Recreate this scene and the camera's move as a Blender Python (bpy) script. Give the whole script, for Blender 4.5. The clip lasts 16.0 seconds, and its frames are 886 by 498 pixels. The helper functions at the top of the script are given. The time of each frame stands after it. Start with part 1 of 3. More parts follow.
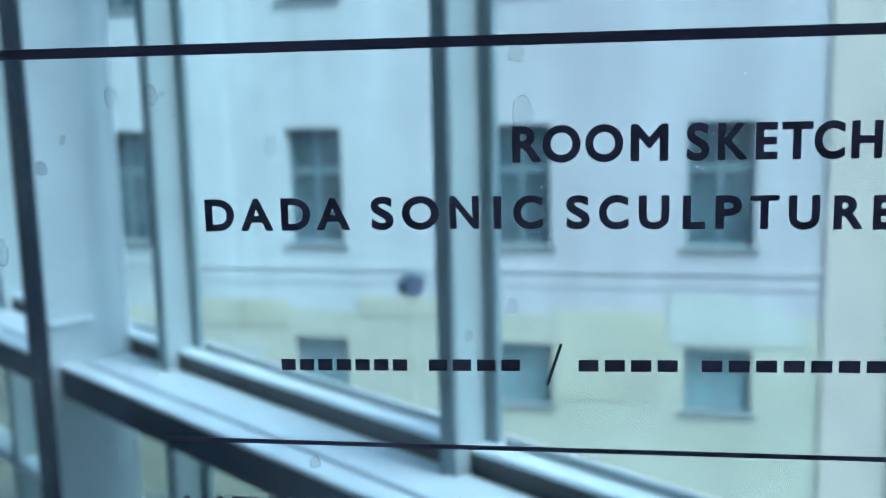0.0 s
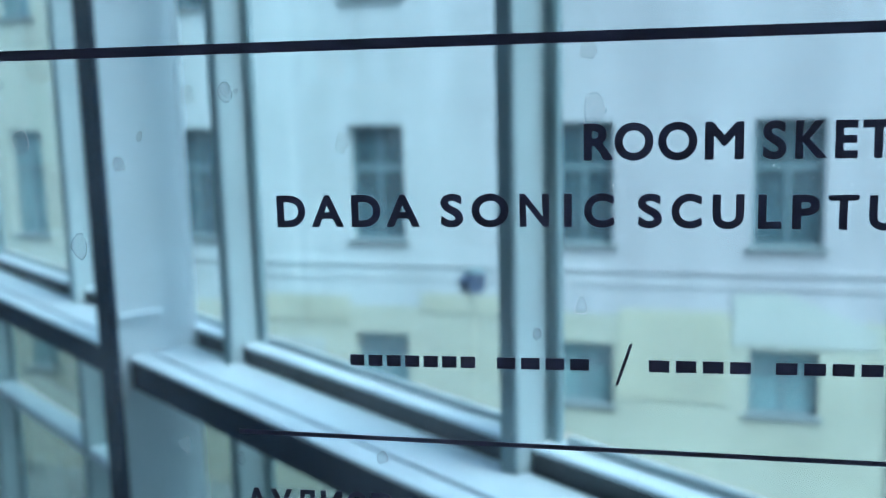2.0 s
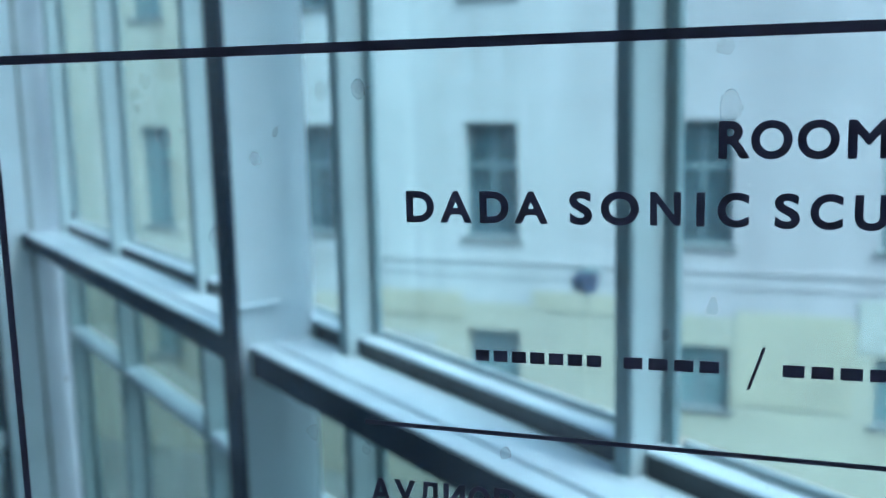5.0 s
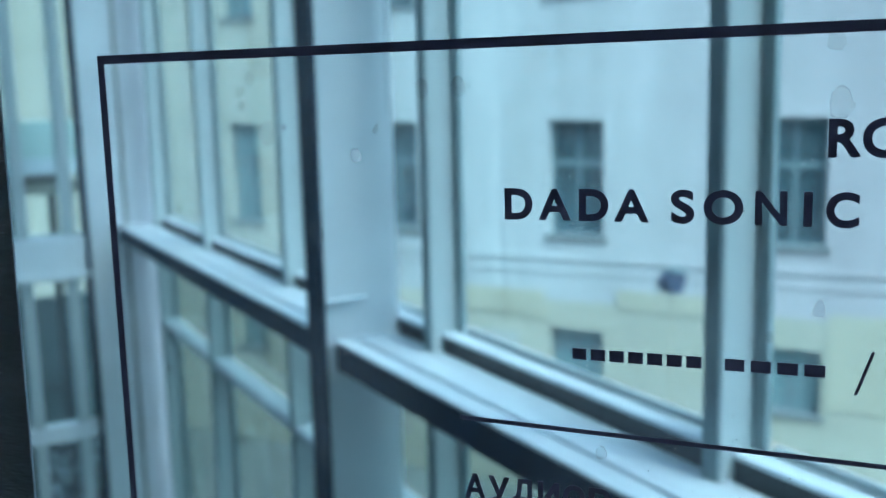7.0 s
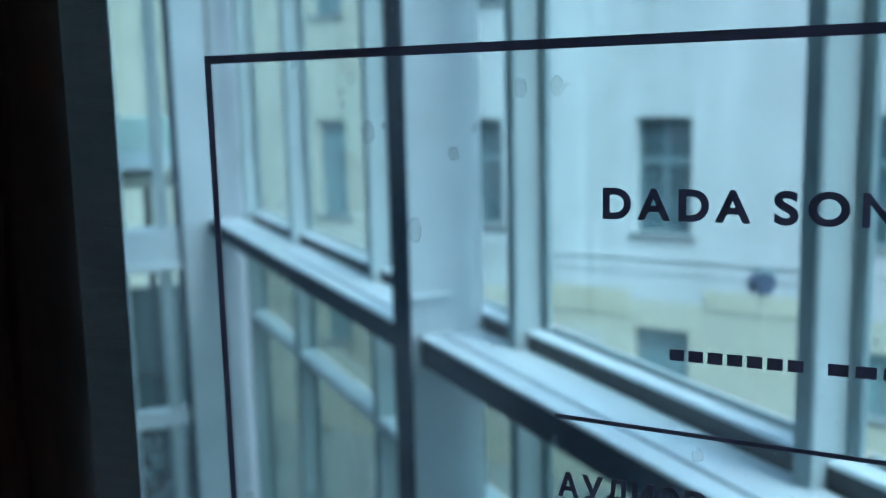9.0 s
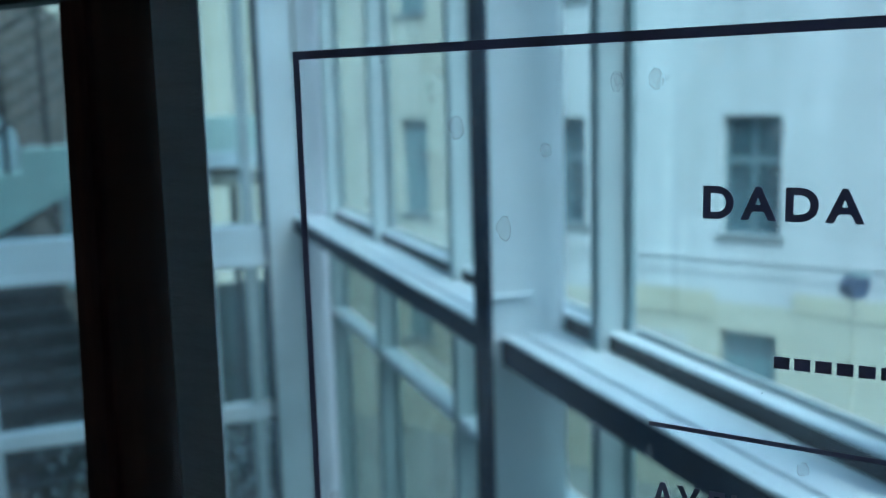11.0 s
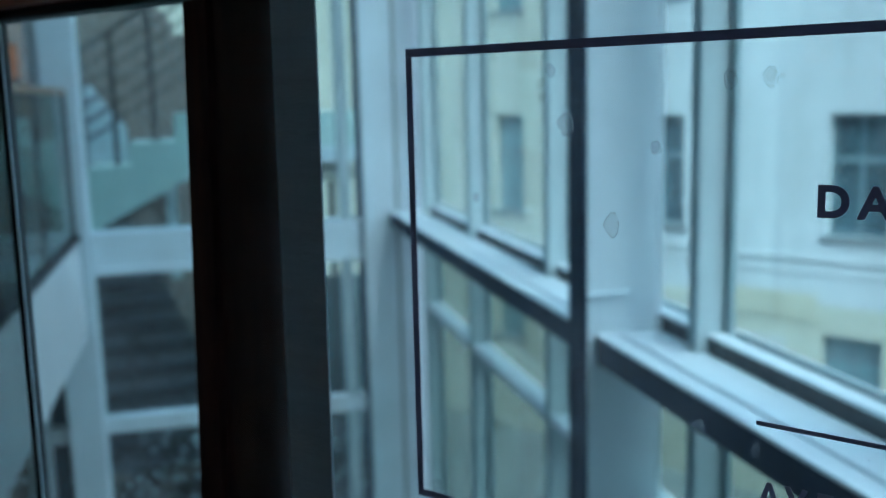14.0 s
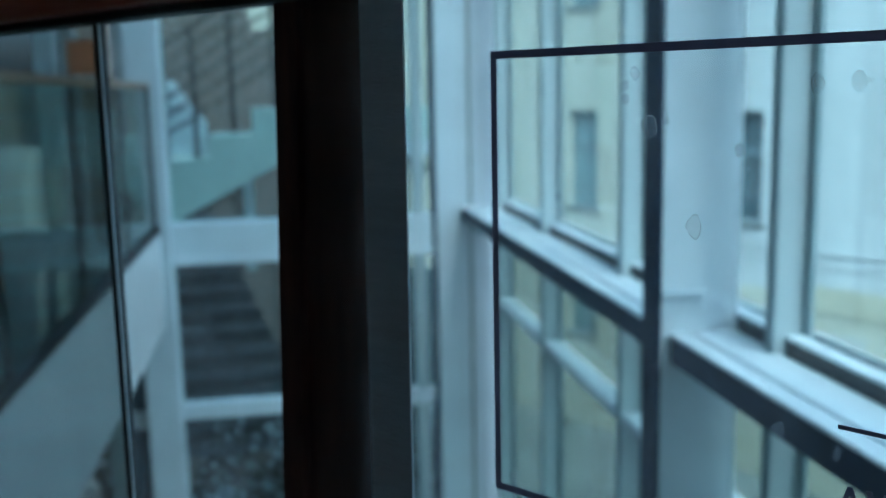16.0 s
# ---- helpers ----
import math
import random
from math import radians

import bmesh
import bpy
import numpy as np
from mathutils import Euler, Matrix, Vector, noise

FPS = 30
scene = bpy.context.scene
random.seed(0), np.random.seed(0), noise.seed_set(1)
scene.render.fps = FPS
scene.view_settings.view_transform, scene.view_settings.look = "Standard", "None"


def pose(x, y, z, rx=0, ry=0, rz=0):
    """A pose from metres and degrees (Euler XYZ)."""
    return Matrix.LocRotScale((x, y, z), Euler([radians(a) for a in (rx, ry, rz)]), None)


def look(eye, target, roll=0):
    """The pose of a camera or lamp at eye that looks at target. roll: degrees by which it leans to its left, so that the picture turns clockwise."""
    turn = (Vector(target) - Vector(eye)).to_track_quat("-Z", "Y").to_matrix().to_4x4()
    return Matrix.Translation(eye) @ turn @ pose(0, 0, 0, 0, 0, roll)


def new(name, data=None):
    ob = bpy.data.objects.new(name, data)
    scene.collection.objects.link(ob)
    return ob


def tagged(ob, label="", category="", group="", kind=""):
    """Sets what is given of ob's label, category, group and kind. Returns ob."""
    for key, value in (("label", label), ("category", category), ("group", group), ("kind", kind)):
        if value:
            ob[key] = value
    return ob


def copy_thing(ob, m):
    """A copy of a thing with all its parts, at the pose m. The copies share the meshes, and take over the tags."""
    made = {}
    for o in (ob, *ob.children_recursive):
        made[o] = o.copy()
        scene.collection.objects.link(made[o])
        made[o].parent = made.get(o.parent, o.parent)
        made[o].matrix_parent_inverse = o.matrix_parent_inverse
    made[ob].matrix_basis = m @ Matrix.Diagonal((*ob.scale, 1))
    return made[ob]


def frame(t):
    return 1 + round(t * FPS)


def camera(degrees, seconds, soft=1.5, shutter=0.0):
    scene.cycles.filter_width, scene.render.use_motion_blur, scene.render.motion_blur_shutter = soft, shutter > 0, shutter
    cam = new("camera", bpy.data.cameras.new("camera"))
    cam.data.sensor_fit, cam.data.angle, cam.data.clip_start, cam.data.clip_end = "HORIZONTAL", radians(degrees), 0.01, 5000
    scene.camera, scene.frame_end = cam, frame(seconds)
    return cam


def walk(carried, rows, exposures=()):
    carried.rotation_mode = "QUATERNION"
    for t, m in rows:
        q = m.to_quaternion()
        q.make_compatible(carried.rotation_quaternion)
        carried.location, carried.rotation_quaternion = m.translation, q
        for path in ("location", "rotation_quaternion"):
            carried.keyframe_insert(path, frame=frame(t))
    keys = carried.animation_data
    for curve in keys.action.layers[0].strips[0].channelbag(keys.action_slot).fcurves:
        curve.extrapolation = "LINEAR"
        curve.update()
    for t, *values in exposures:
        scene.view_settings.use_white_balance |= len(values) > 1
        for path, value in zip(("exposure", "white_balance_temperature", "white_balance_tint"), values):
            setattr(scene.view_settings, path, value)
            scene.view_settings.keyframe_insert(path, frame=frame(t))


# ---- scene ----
# The glass partition has its own axes: x along the pane, y away from the room, z up.
GLASS = pose(0, 0, 0, 0, 0, -50) @ Matrix.Translation((-0.47, 0.57, 1.53))

cam = camera(49.0, 16.0, soft=1.0)
PATH = [
    (0, (0.499, -0.564, -0.032), (0.289, 1.402, -0.337), -1.4),
    (0.5, (0.498, -0.564, -0.033), (0.249, 1.397, -0.336), -1.2),
    (1, (0.497, -0.564, -0.032), (0.225, 1.394, -0.336), -1.4),
    (1.5, (0.494, -0.564, -0.032), (0.184, 1.388, -0.338), -1.4),
    (2, (0.494, -0.564, -0.032), (0.16, 1.384, -0.339), -1.4),
    (2.5, (0.492, -0.564, -0.033), (0.124, 1.378, -0.338), -1.4),
    (3, (0.49, -0.564, -0.032), (0.088, 1.371, -0.339), -1.3),
    (5.5, (0.483, -0.569, -0.032), (-0.114, 1.315, -0.339), -1.4),
    (6, (0.48, -0.57, -0.032), (-0.155, 1.302, -0.34), -1.4),
    (6.5, (0.479, -0.57, -0.032), (-0.198, 1.286, -0.341), -1.4),
    (7, (0.477, -0.572, -0.032), (-0.242, 1.269, -0.34), -1.4),
    (7.5, (0.475, -0.572, -0.032), (-0.294, 1.249, -0.34), -1.4),
    (8, (0.472, -0.572, -0.032), (-0.33, 1.234, -0.341), -1.3),
    (8.5, (0.472, -0.577, -0.031), (-0.359, 1.215, -0.342), -1.4),
    (9, (0.471, -0.58, -0.03), (-0.404, 1.191, -0.341), -1.4),
    (11.5, (0.454, -0.564, -0.034), (-0.612, 1.1, -0.342), -1.5),
    (12, (0.452, -0.563, -0.035), (-0.662, 1.069, -0.343), -1.3),
    (12.5, (0.453, -0.569, -0.035), (-0.684, 1.047, -0.344), -1.3),
    (13, (0.454, -0.575, -0.033), (-0.695, 1.033, -0.344), -1.4),
    (13.5, (0.455, -0.578, -0.033), (-0.708, 1.018, -0.344), -1.3),
    (14, (0.456, -0.583, -0.032), (-0.723, 1.002, -0.343), -1.4),
    (14.5, (0.458, -0.586, -0.03), (-0.735, 0.988, -0.344), -1.3),
    (15, (0.459, -0.592, -0.029), (-0.762, 0.96, -0.344), -1.3),
    (15.5, (0.46, -0.596, -0.028), (-0.79, 0.933, -0.344), -1.2),
    (16, (0.459, -0.6, -0.027), (-0.833, 0.892, -0.345), -1.2),
]
walk(cam, [(t, GLASS @ look(eye, target, roll)) for t, eye, target, roll in PATH],
     exposures=[(0, 1.93, 4750, -7), (5.5, 1.88, 4730, -9), (9, 1.79, 4690, -10), (12.5, 1.70, 4690, -10.5), (16, 1.82, 4720, -11)])
cam.data.dof.use_dof = True
cam.data.dof.focus_distance = 0.585
cam.data.dof.aperture_fstop = 6.2

# ---- light: an overcast winter day ----
world = bpy.data.worlds.new("overcast_sky")
scene.world = world
world.use_nodes = True
wn = world.node_tree
sky = wn.nodes.new("ShaderNodeTexSky")
sky.sky_type, sky.sun_disc = "NISHITA", False
sky.sun_elevation, sky.sun_rotation = radians(60), radians(184)
sky.air_density, sky.dust_density, sky.ozone_density = 0.6, 9.0, 0.6
wn.links.new(sky.outputs[0], wn.nodes["Background"].inputs[0])
wn.nodes["Background"].inputs[1].default_value = 0.15
sun = new("sun", bpy.data.lights.new("sun", "SUN"))
sun.data.energy, sun.data.angle, sun.data.color = 0.36, radians(40), (1.0, 0.97, 0.93)
sun.matrix_world = look((-0.7, -10.0, 17.3), (0, 0, 0))


# ---- materials ----
def mat(name, colour, rough=0.6, metal=0.0, spread=0.12, size=6.0, bump=0.15, fine=60.0, spec=0.5, stretch=(1, 1, 1)):
    """Paint, stone, wood or metal with variation at two scales and a fine relief."""
    m = bpy.data.materials.new(name)
    m.use_nodes = True
    n, l = m.node_tree.nodes, m.node_tree.links
    b = n["Principled BSDF"]
    b.inputs["Roughness"].default_value, b.inputs["Metallic"].default_value = rough, metal
    b.inputs["Specular IOR Level"].default_value = spec
    co = n.new("ShaderNodeTexCoord")
    mp = n.new("ShaderNodeMapping")
    mp.inputs["Scale"].default_value = stretch
    l.new(co.outputs["Object"], mp.inputs["Vector"])
    big, small = n.new("ShaderNodeTexNoise"), n.new("ShaderNodeTexNoise")
    big.inputs["Scale"].default_value, small.inputs["Scale"].default_value = size, fine
    big.inputs["Detail"].default_value, small.inputs["Detail"].default_value = 5, 4
    for t in (big, small):
        l.new(mp.outputs[0], t.inputs["Vector"])
    add = n.new("ShaderNodeMath")
    add.operation = "MULTIPLY_ADD"
    add.inputs[1].default_value = 0.35
    l.new(small.outputs["Fac"], add.inputs[0])
    l.new(big.outputs["Fac"], add.inputs[2])
    ramp = n.new("ShaderNodeValToRGB")
    ramp.color_ramp.elements[0].position, ramp.color_ramp.elements[1].position = 0.4, 0.95
    ramp.color_ramp.elements[0].color = (*[c * (1 - spread) for c in colour], 1)
    ramp.color_ramp.elements[1].color = (*[min(1, c * (1 + spread)) for c in colour], 1)
    l.new(add.outputs[0], ramp.inputs[0])
    l.new(ramp.outputs[0], b.inputs["Base Color"])
    bp = n.new("ShaderNodeBump")
    bp.inputs["Strength"].default_value, bp.inputs["Distance"].default_value = bump, 0.004
    l.new(small.outputs["Fac"], bp.inputs["Height"])
    l.new(bp.outputs[0], b.inputs["Normal"])
    return m


def glass_mat(name, tint, gloss=1.0, dust=0.0, film=0.0):
    """A thin clear pane: what is behind shows through, with a Fresnel gloss and faint dust."""
    m = bpy.data.materials.new(name)
    m.use_nodes = True
    n, l = m.node_tree.nodes, m.node_tree.links
    n.remove(n["Principled BSDF"])
    tr, gl, df = n.new("ShaderNodeBsdfTransparent"), n.new("ShaderNodeBsdfGlossy"), n.new("ShaderNodeBsdfTranslucent")
    tr.inputs[0].default_value = (*tint, 1)
    gl.inputs["Roughness"].default_value = 0.02
    lw, pw, mul = n.new("ShaderNodeLayerWeight"), n.new("ShaderNodeMath"), n.new("ShaderNodeMath")
    pw.operation, pw.inputs[1].default_value = "POWER", 5
    mul.operation, mul.inputs[1].default_value, mul.inputs[2].default_value = "MULTIPLY_ADD", 0.9 * gloss, 0.04 * gloss
    lw.inputs["Blend"].default_value = 0.5
    l.new(lw.outputs["Facing"], pw.inputs[0])
    l.new(pw.outputs[0], mul.inputs[0])
    mix, mix2 = n.new("ShaderNodeMixShader"), n.new("ShaderNodeMixShader")
    l.new(mul.outputs[0], mix.inputs[0])
    l.new(tr.outputs[0], mix.inputs[1])
    l.new(gl.outputs[0], mix.inputs[2])
    co, nz, rp = n.new("ShaderNodeTexCoord"), n.new("ShaderNodeTexNoise"), n.new("ShaderNodeMapRange")
    nz.inputs["Scale"].default_value, nz.inputs["Detail"].default_value = 9, 8
    l.new(co.outputs["Object"], nz.inputs["Vector"])
    rp.inputs["From Min"].default_value, rp.inputs["From Max"].default_value = 0.4, 0.75
    rp.inputs["To Min"].default_value, rp.inputs["To Max"].default_value = film, film + dust
    l.new(nz.outputs["Fac"], rp.inputs["Value"])
    l.new(rp.outputs[0], mix2.inputs[0])
    l.new(mix.outputs[0], mix2.inputs[1])
    l.new(df.outputs[0], mix2.inputs[2])
    l.new(mix2.outputs[0], n["Material Output"].inputs[0])
    return m


def vinyl_mat(name, colour, veil):
    """A thin dark film; a translucent share paints in the veiling glare that lifts its blacks."""
    m = mat(name, colour, 0.5, spread=0.1, bump=0.02)
    n, l = m.node_tree.nodes, m.node_tree.links
    tl, mix = n.new("ShaderNodeBsdfTranslucent"), n.new("ShaderNodeMixShader")
    tl.inputs[0].default_value = (*veil, 1)
    mix.inputs[0].default_value = 0.28
    l.new(n["Principled BSDF"].outputs[0], mix.inputs[1])
    l.new(tl.outputs[0], mix.inputs[2])
    l.new(mix.outputs[0], n["Material Output"].inputs[0])
    return m


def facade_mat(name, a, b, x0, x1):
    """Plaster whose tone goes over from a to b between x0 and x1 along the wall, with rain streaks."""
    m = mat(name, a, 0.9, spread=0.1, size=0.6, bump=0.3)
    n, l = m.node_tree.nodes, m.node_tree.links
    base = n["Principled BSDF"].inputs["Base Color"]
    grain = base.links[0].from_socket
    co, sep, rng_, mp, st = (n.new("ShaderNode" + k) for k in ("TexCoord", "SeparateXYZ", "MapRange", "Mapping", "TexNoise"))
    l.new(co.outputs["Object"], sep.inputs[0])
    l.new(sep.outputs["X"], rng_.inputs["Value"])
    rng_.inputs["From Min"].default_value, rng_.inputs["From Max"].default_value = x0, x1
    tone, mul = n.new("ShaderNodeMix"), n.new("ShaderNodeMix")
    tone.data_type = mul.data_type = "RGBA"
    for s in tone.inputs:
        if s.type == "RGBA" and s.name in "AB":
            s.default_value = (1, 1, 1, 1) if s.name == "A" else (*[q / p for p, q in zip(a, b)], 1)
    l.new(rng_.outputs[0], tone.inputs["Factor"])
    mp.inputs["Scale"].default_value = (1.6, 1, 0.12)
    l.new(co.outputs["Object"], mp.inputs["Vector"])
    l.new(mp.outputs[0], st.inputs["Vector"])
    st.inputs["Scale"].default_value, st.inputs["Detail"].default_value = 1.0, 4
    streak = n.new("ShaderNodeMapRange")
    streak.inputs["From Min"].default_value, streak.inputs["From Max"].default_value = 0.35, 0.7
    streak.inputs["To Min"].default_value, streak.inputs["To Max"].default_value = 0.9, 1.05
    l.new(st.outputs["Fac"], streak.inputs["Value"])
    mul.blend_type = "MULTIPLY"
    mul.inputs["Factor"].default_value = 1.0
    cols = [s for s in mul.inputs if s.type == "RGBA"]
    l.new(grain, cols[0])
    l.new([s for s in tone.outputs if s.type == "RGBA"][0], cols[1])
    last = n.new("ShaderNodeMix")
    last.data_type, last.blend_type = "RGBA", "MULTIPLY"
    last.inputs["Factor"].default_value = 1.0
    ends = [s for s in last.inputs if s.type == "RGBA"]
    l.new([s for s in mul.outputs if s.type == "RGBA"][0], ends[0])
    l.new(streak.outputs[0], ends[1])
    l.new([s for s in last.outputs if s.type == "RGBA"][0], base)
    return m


def brick_mat(name, a, b, mortar, scale, rough=0.8):
    m = mat(name, a, rough)
    n, l = m.node_tree.nodes, m.node_tree.links
    co, bt = n.new("ShaderNodeTexCoord"), n.new("ShaderNodeTexBrick")
    mp = n.new("ShaderNodeMapping")
    mp.inputs["Rotation"].default_value = (radians(90), 0, 0)
    l.new(co.outputs["Object"], mp.inputs["Vector"])
    l.new(mp.outputs[0], bt.inputs["Vector"])
    bt.inputs["Scale"].default_value = scale
    bt.inputs["Color1"].default_value, bt.inputs["Color2"].default_value = (*a, 1), (*b, 1)
    bt.inputs["Mortar"].default_value = (*mortar, 1)
    bt.inputs["Mortar Size"].default_value = 0.02
    l.new(bt.outputs[0], n["Principled BSDF"].inputs["Base Color"])
    return m


WHITE = mat("white_steel_paint", (0.73, 0.78, 0.81), 0.45, spread=0.08, size=3, bump=0.05)
LEDGE = mat("worn_white_ledge_paint", (0.84, 0.9, 0.97), 0.2, spread=0.1, size=9, bump=0.12, stretch=(3, 0.5, 3))
MULL = mat("pale_aluminium", (0.47, 0.53, 0.54), 0.4, spread=0.07, size=4, bump=0.05)
# near-black blue: shade of the faces turned from the facade, put into the colour
SHADEDPAINT = mat("shaded_side_blue_grey", (0.011, 0.025, 0.055), 0.55, spread=0.3, size=14, bump=0.15, spec=0.15)
SASH = mat("dark_grey_sash_edge", (0.25, 0.32, 0.34), 0.5, bump=0.1)
GASKET = mat("black_rubber_gasket", (0.02, 0.022, 0.026), 0.6, bump=0.1)
# near-black for slots and joints; the darkness of the gaps is in the colour
GAP = mat("dark_gap_tone", (0.035, 0.042, 0.05), 0.5, bump=0.2, size=12, spread=0.3)
VINYL = vinyl_mat("dark_vinyl_film", (0.05, 0.05, 0.065), (0.74, 0.66, 0.82))
WOOD = mat("dark_red_brown_stained_wood", (0.09, 0.038, 0.028), 0.5, spread=0.45, size=5, bump=0.12, fine=40, spec=0.15, stretch=(12, 12, 1))
RAILWOOD = mat("red_brown_varnished_wood", (0.3, 0.075, 0.035), 0.4, spread=0.35, size=5, bump=0.12, fine=40, spec=0.3, stretch=(1, 12, 12))
STRAP = mat("dark_grey_woven_webbing", (0.6, 0.63, 0.66), 0.85, spread=0.1, size=14, bump=0.5, fine=90, stretch=(1, 1, 7))
# the darker lavender end paints in sky reflected by the facade glass
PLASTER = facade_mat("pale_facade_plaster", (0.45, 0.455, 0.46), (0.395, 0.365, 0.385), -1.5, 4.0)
YELLOW = facade_mat("pale_yellow_facade_plaster", (0.385, 0.37, 0.30), (0.40, 0.39, 0.335), -11, -5)
PILASTER = mat("dusty_pink_cream_plaster", (0.425, 0.368, 0.325), 0.9, spread=0.1, size=0.9, bump=0.3)
PALEPATCH = mat("pale_patch_plaster", (0.395, 0.388, 0.36), 0.9, spread=0.1, size=0.9, bump=0.3)
CREAM = mat("cream_facade_plaster", (0.385, 0.365, 0.295), 0.9, spread=0.12, size=0.7, bump=0.3)
OCHRE = mat("ochre_facade_plaster", (0.385, 0.358, 0.278), 0.9, spread=0.12, size=0.9, bump=0.3)
FRAMEW = mat("grey_window_frame_paint", (0.13, 0.165, 0.18), 0.5)
DARKGLASS = mat("dark_window_glass", (0.05, 0.075, 0.09), 0.2, spread=0.5, size=1.2, bump=0.0, spec=0.3)
# paler and bluer than DARKGLASS, for the lower and far-left windows
PALEGLASS = mat("pale_blue_window_glass", (0.17, 0.235, 0.25), 0.2, spread=0.3, size=1.2, bump=0.0, spec=0.4)
ROOFM = mat("grey_sheet_metal_roof", (0.15, 0.16, 0.165), 0.6)
GROUND = mat("slushy_grey_paving", (0.13, 0.135, 0.13), 0.8, spread=0.3, size=0.4, bump=0.4, fine=12)
CONCRETE = mat("grey_concrete", (0.33, 0.34, 0.34), 0.8, spread=0.18, size=2.0, bump=0.3)
DKFLOOR = mat("dark_stone_floor", (0.11, 0.115, 0.12), 0.5, spread=0.2, size=2.0, bump=0.2)
INNER = mat("grey_plastered_wall", (0.48, 0.5, 0.5), 0.8, spread=0.1, size=2, bump=0.2)
FASCIA = mat("white_balcony_fascia_panel", (0.92, 0.93, 0.94), 0.25, spread=0.06, size=3, bump=0.03, spec=0.9, stretch=(1, 4, 0.4))
HANDRAIL = mat("brown_timber_handrail", (0.27, 0.16, 0.09), 0.45, spread=0.3, size=6, stretch=(8, 1, 8))
RAILM = mat("dark_steel_railing", (0.014, 0.016, 0.018), 0.5, metal=0.3)
TREAD = mat("dark_grating_tread", (0.014, 0.017, 0.019), 0.7, spread=0.4, size=8, bump=0.6, fine=90)
TREADEDGE = mat("worn_tread_nosing", (0.1, 0.112, 0.118), 0.6, spread=0.3, size=10)
LEAF = mat("dark_winter_leaves", (0.03, 0.036, 0.022), 0.7, spread=0.5, size=8, bump=0.2)
BARK = mat("dark_bark", (0.06, 0.05, 0.04), 0.9, spread=0.3)
GREENW = mat("pale_green_stair_panel", (0.64, 0.75, 0.68), 0.5, spread=0.12, size=2)
ORANGE = mat("orange_painted_panel", (0.62, 0.22, 0.09), 0.5)
SNOW = mat("old_snow", (0.75, 0.78, 0.8), 0.8, spread=0.1, size=5, bump=0.6)
ROCK = mat("dark_rubble", (0.05, 0.05, 0.047), 0.9, spread=0.5, size=6, bump=0.8)
BRICKW = brick_mat("grey_brown_brick", (0.105, 0.092, 0.08), (0.145, 0.125, 0.105), (0.17, 0.16, 0.15), 4.5)
BRICKR = brick_mat("brown_brick", (0.3, 0.16, 0.1), (0.38, 0.2, 0.13), (0.35, 0.3, 0.26), 4.0)
CLEAR = glass_mat("clear_partition_glass", (0.92, 0.96, 0.97), 1.0, 0.05, 0.01)
TINTED = glass_mat("grey_green_glass", (0.6, 0.65, 0.65), 1.0, 0.05)
WINGLASS = glass_mat("facade_glass", (0.86, 0.93, 0.93), 0.7, 0.03)
BALGLASS = glass_mat("green_balustrade_glass", (0.74, 0.83, 0.8), 0.8, 0.08)
RESIDUE = glass_mat("dried_glue_marks", (0.99, 0.99, 0.99), 0.6, 0.10, 0.03)
RIM = glass_mat("dried_glue_rims", (0.98, 0.99, 0.99), 0.8, 0.25, 0.2)
SPECK = glass_mat("dust_specks", (0.98, 0.98, 0.98), 1.0, 0.25, 0.3)
# tinted darker than WINGLASS so that the panes dim the lower storey
LOWGLASS = glass_mat("darkened_lower_facade_glass", (0.62, 0.69, 0.675), 0.7, 0.03)
RETAIN = mat("dark_green_grey_wall", (0.05, 0.075, 0.078), 0.8, spread=0.3, size=3, bump=0.4)


# ---- building blocks ----
def part(name, bm, material, parent=None, label=""):
    me = bpy.data.meshes.new(name)
    bm.to_mesh(me)
    bm.free()
    me.materials.append(material)
    ob = new(name, me)
    if parent is not None:
        ob.parent = parent
    return tagged(ob, label)


def thing(name, label, category, m=None, group="", kind=""):
    ob = new(name)
    if m is not None:
        ob.matrix_world = m
    return tagged(ob, label, category, group, kind)


def box(x0, x1, y0, y1, z0, z1, bevel=0.0, bm=None):
    bm = bm or bmesh.new()
    m = Matrix.LocRotScale(((x0 + x1) / 2, (y0 + y1) / 2, (z0 + z1) / 2), None, (abs(x1 - x0), abs(y1 - y0), abs(z1 - z0)))
    made = bmesh.ops.create_cube(bm, size=1, matrix=m)["verts"]
    if bevel:
        edges = {e for v in made for e in v.link_edges}
        bmesh.ops.bevel(bm, geom=list(edges), offset=bevel, segments=2, affect="EDGES", profile=0.5)
    return bm


def bar(a, b, r, bm=None, sides=8):
    """A round bar from a to b."""
    bm = bm or bmesh.new()
    a, b = Vector(a), Vector(b)
    turn = (b - a).to_track_quat("Z", "Y").to_matrix().to_4x4()
    bmesh.ops.create_cone(bm, cap_ends=True, segments=sides, radius1=r, radius2=r, depth=(b - a).length,
                          matrix=Matrix.Translation((a + b) / 2) @ turn)
    return bm


def prism(outline, axis, a, b):
    """An outline in two axes, drawn out along the third ("x", "y" or "z") from a to b."""
    bm = bmesh.new()

    def at(u, v, w):
        return {"x": (w, u, v), "y": (u, w, v), "z": (u, v, w)}[axis]
    lo = [bm.verts.new(at(u, v, a)) for u, v in outline]
    hi = [bm.verts.new(at(u, v, b)) for u, v in outline]
    bm.faces.new(lo)
    bm.faces.new(hi[::-1])
    for i in range(len(lo)):
        j = (i + 1) % len(lo)
        bm.faces.new((lo[i], hi[i], hi[j], lo[j]))
    bmesh.ops.recalc_face_normals(bm, faces=bm.faces)
    return bm


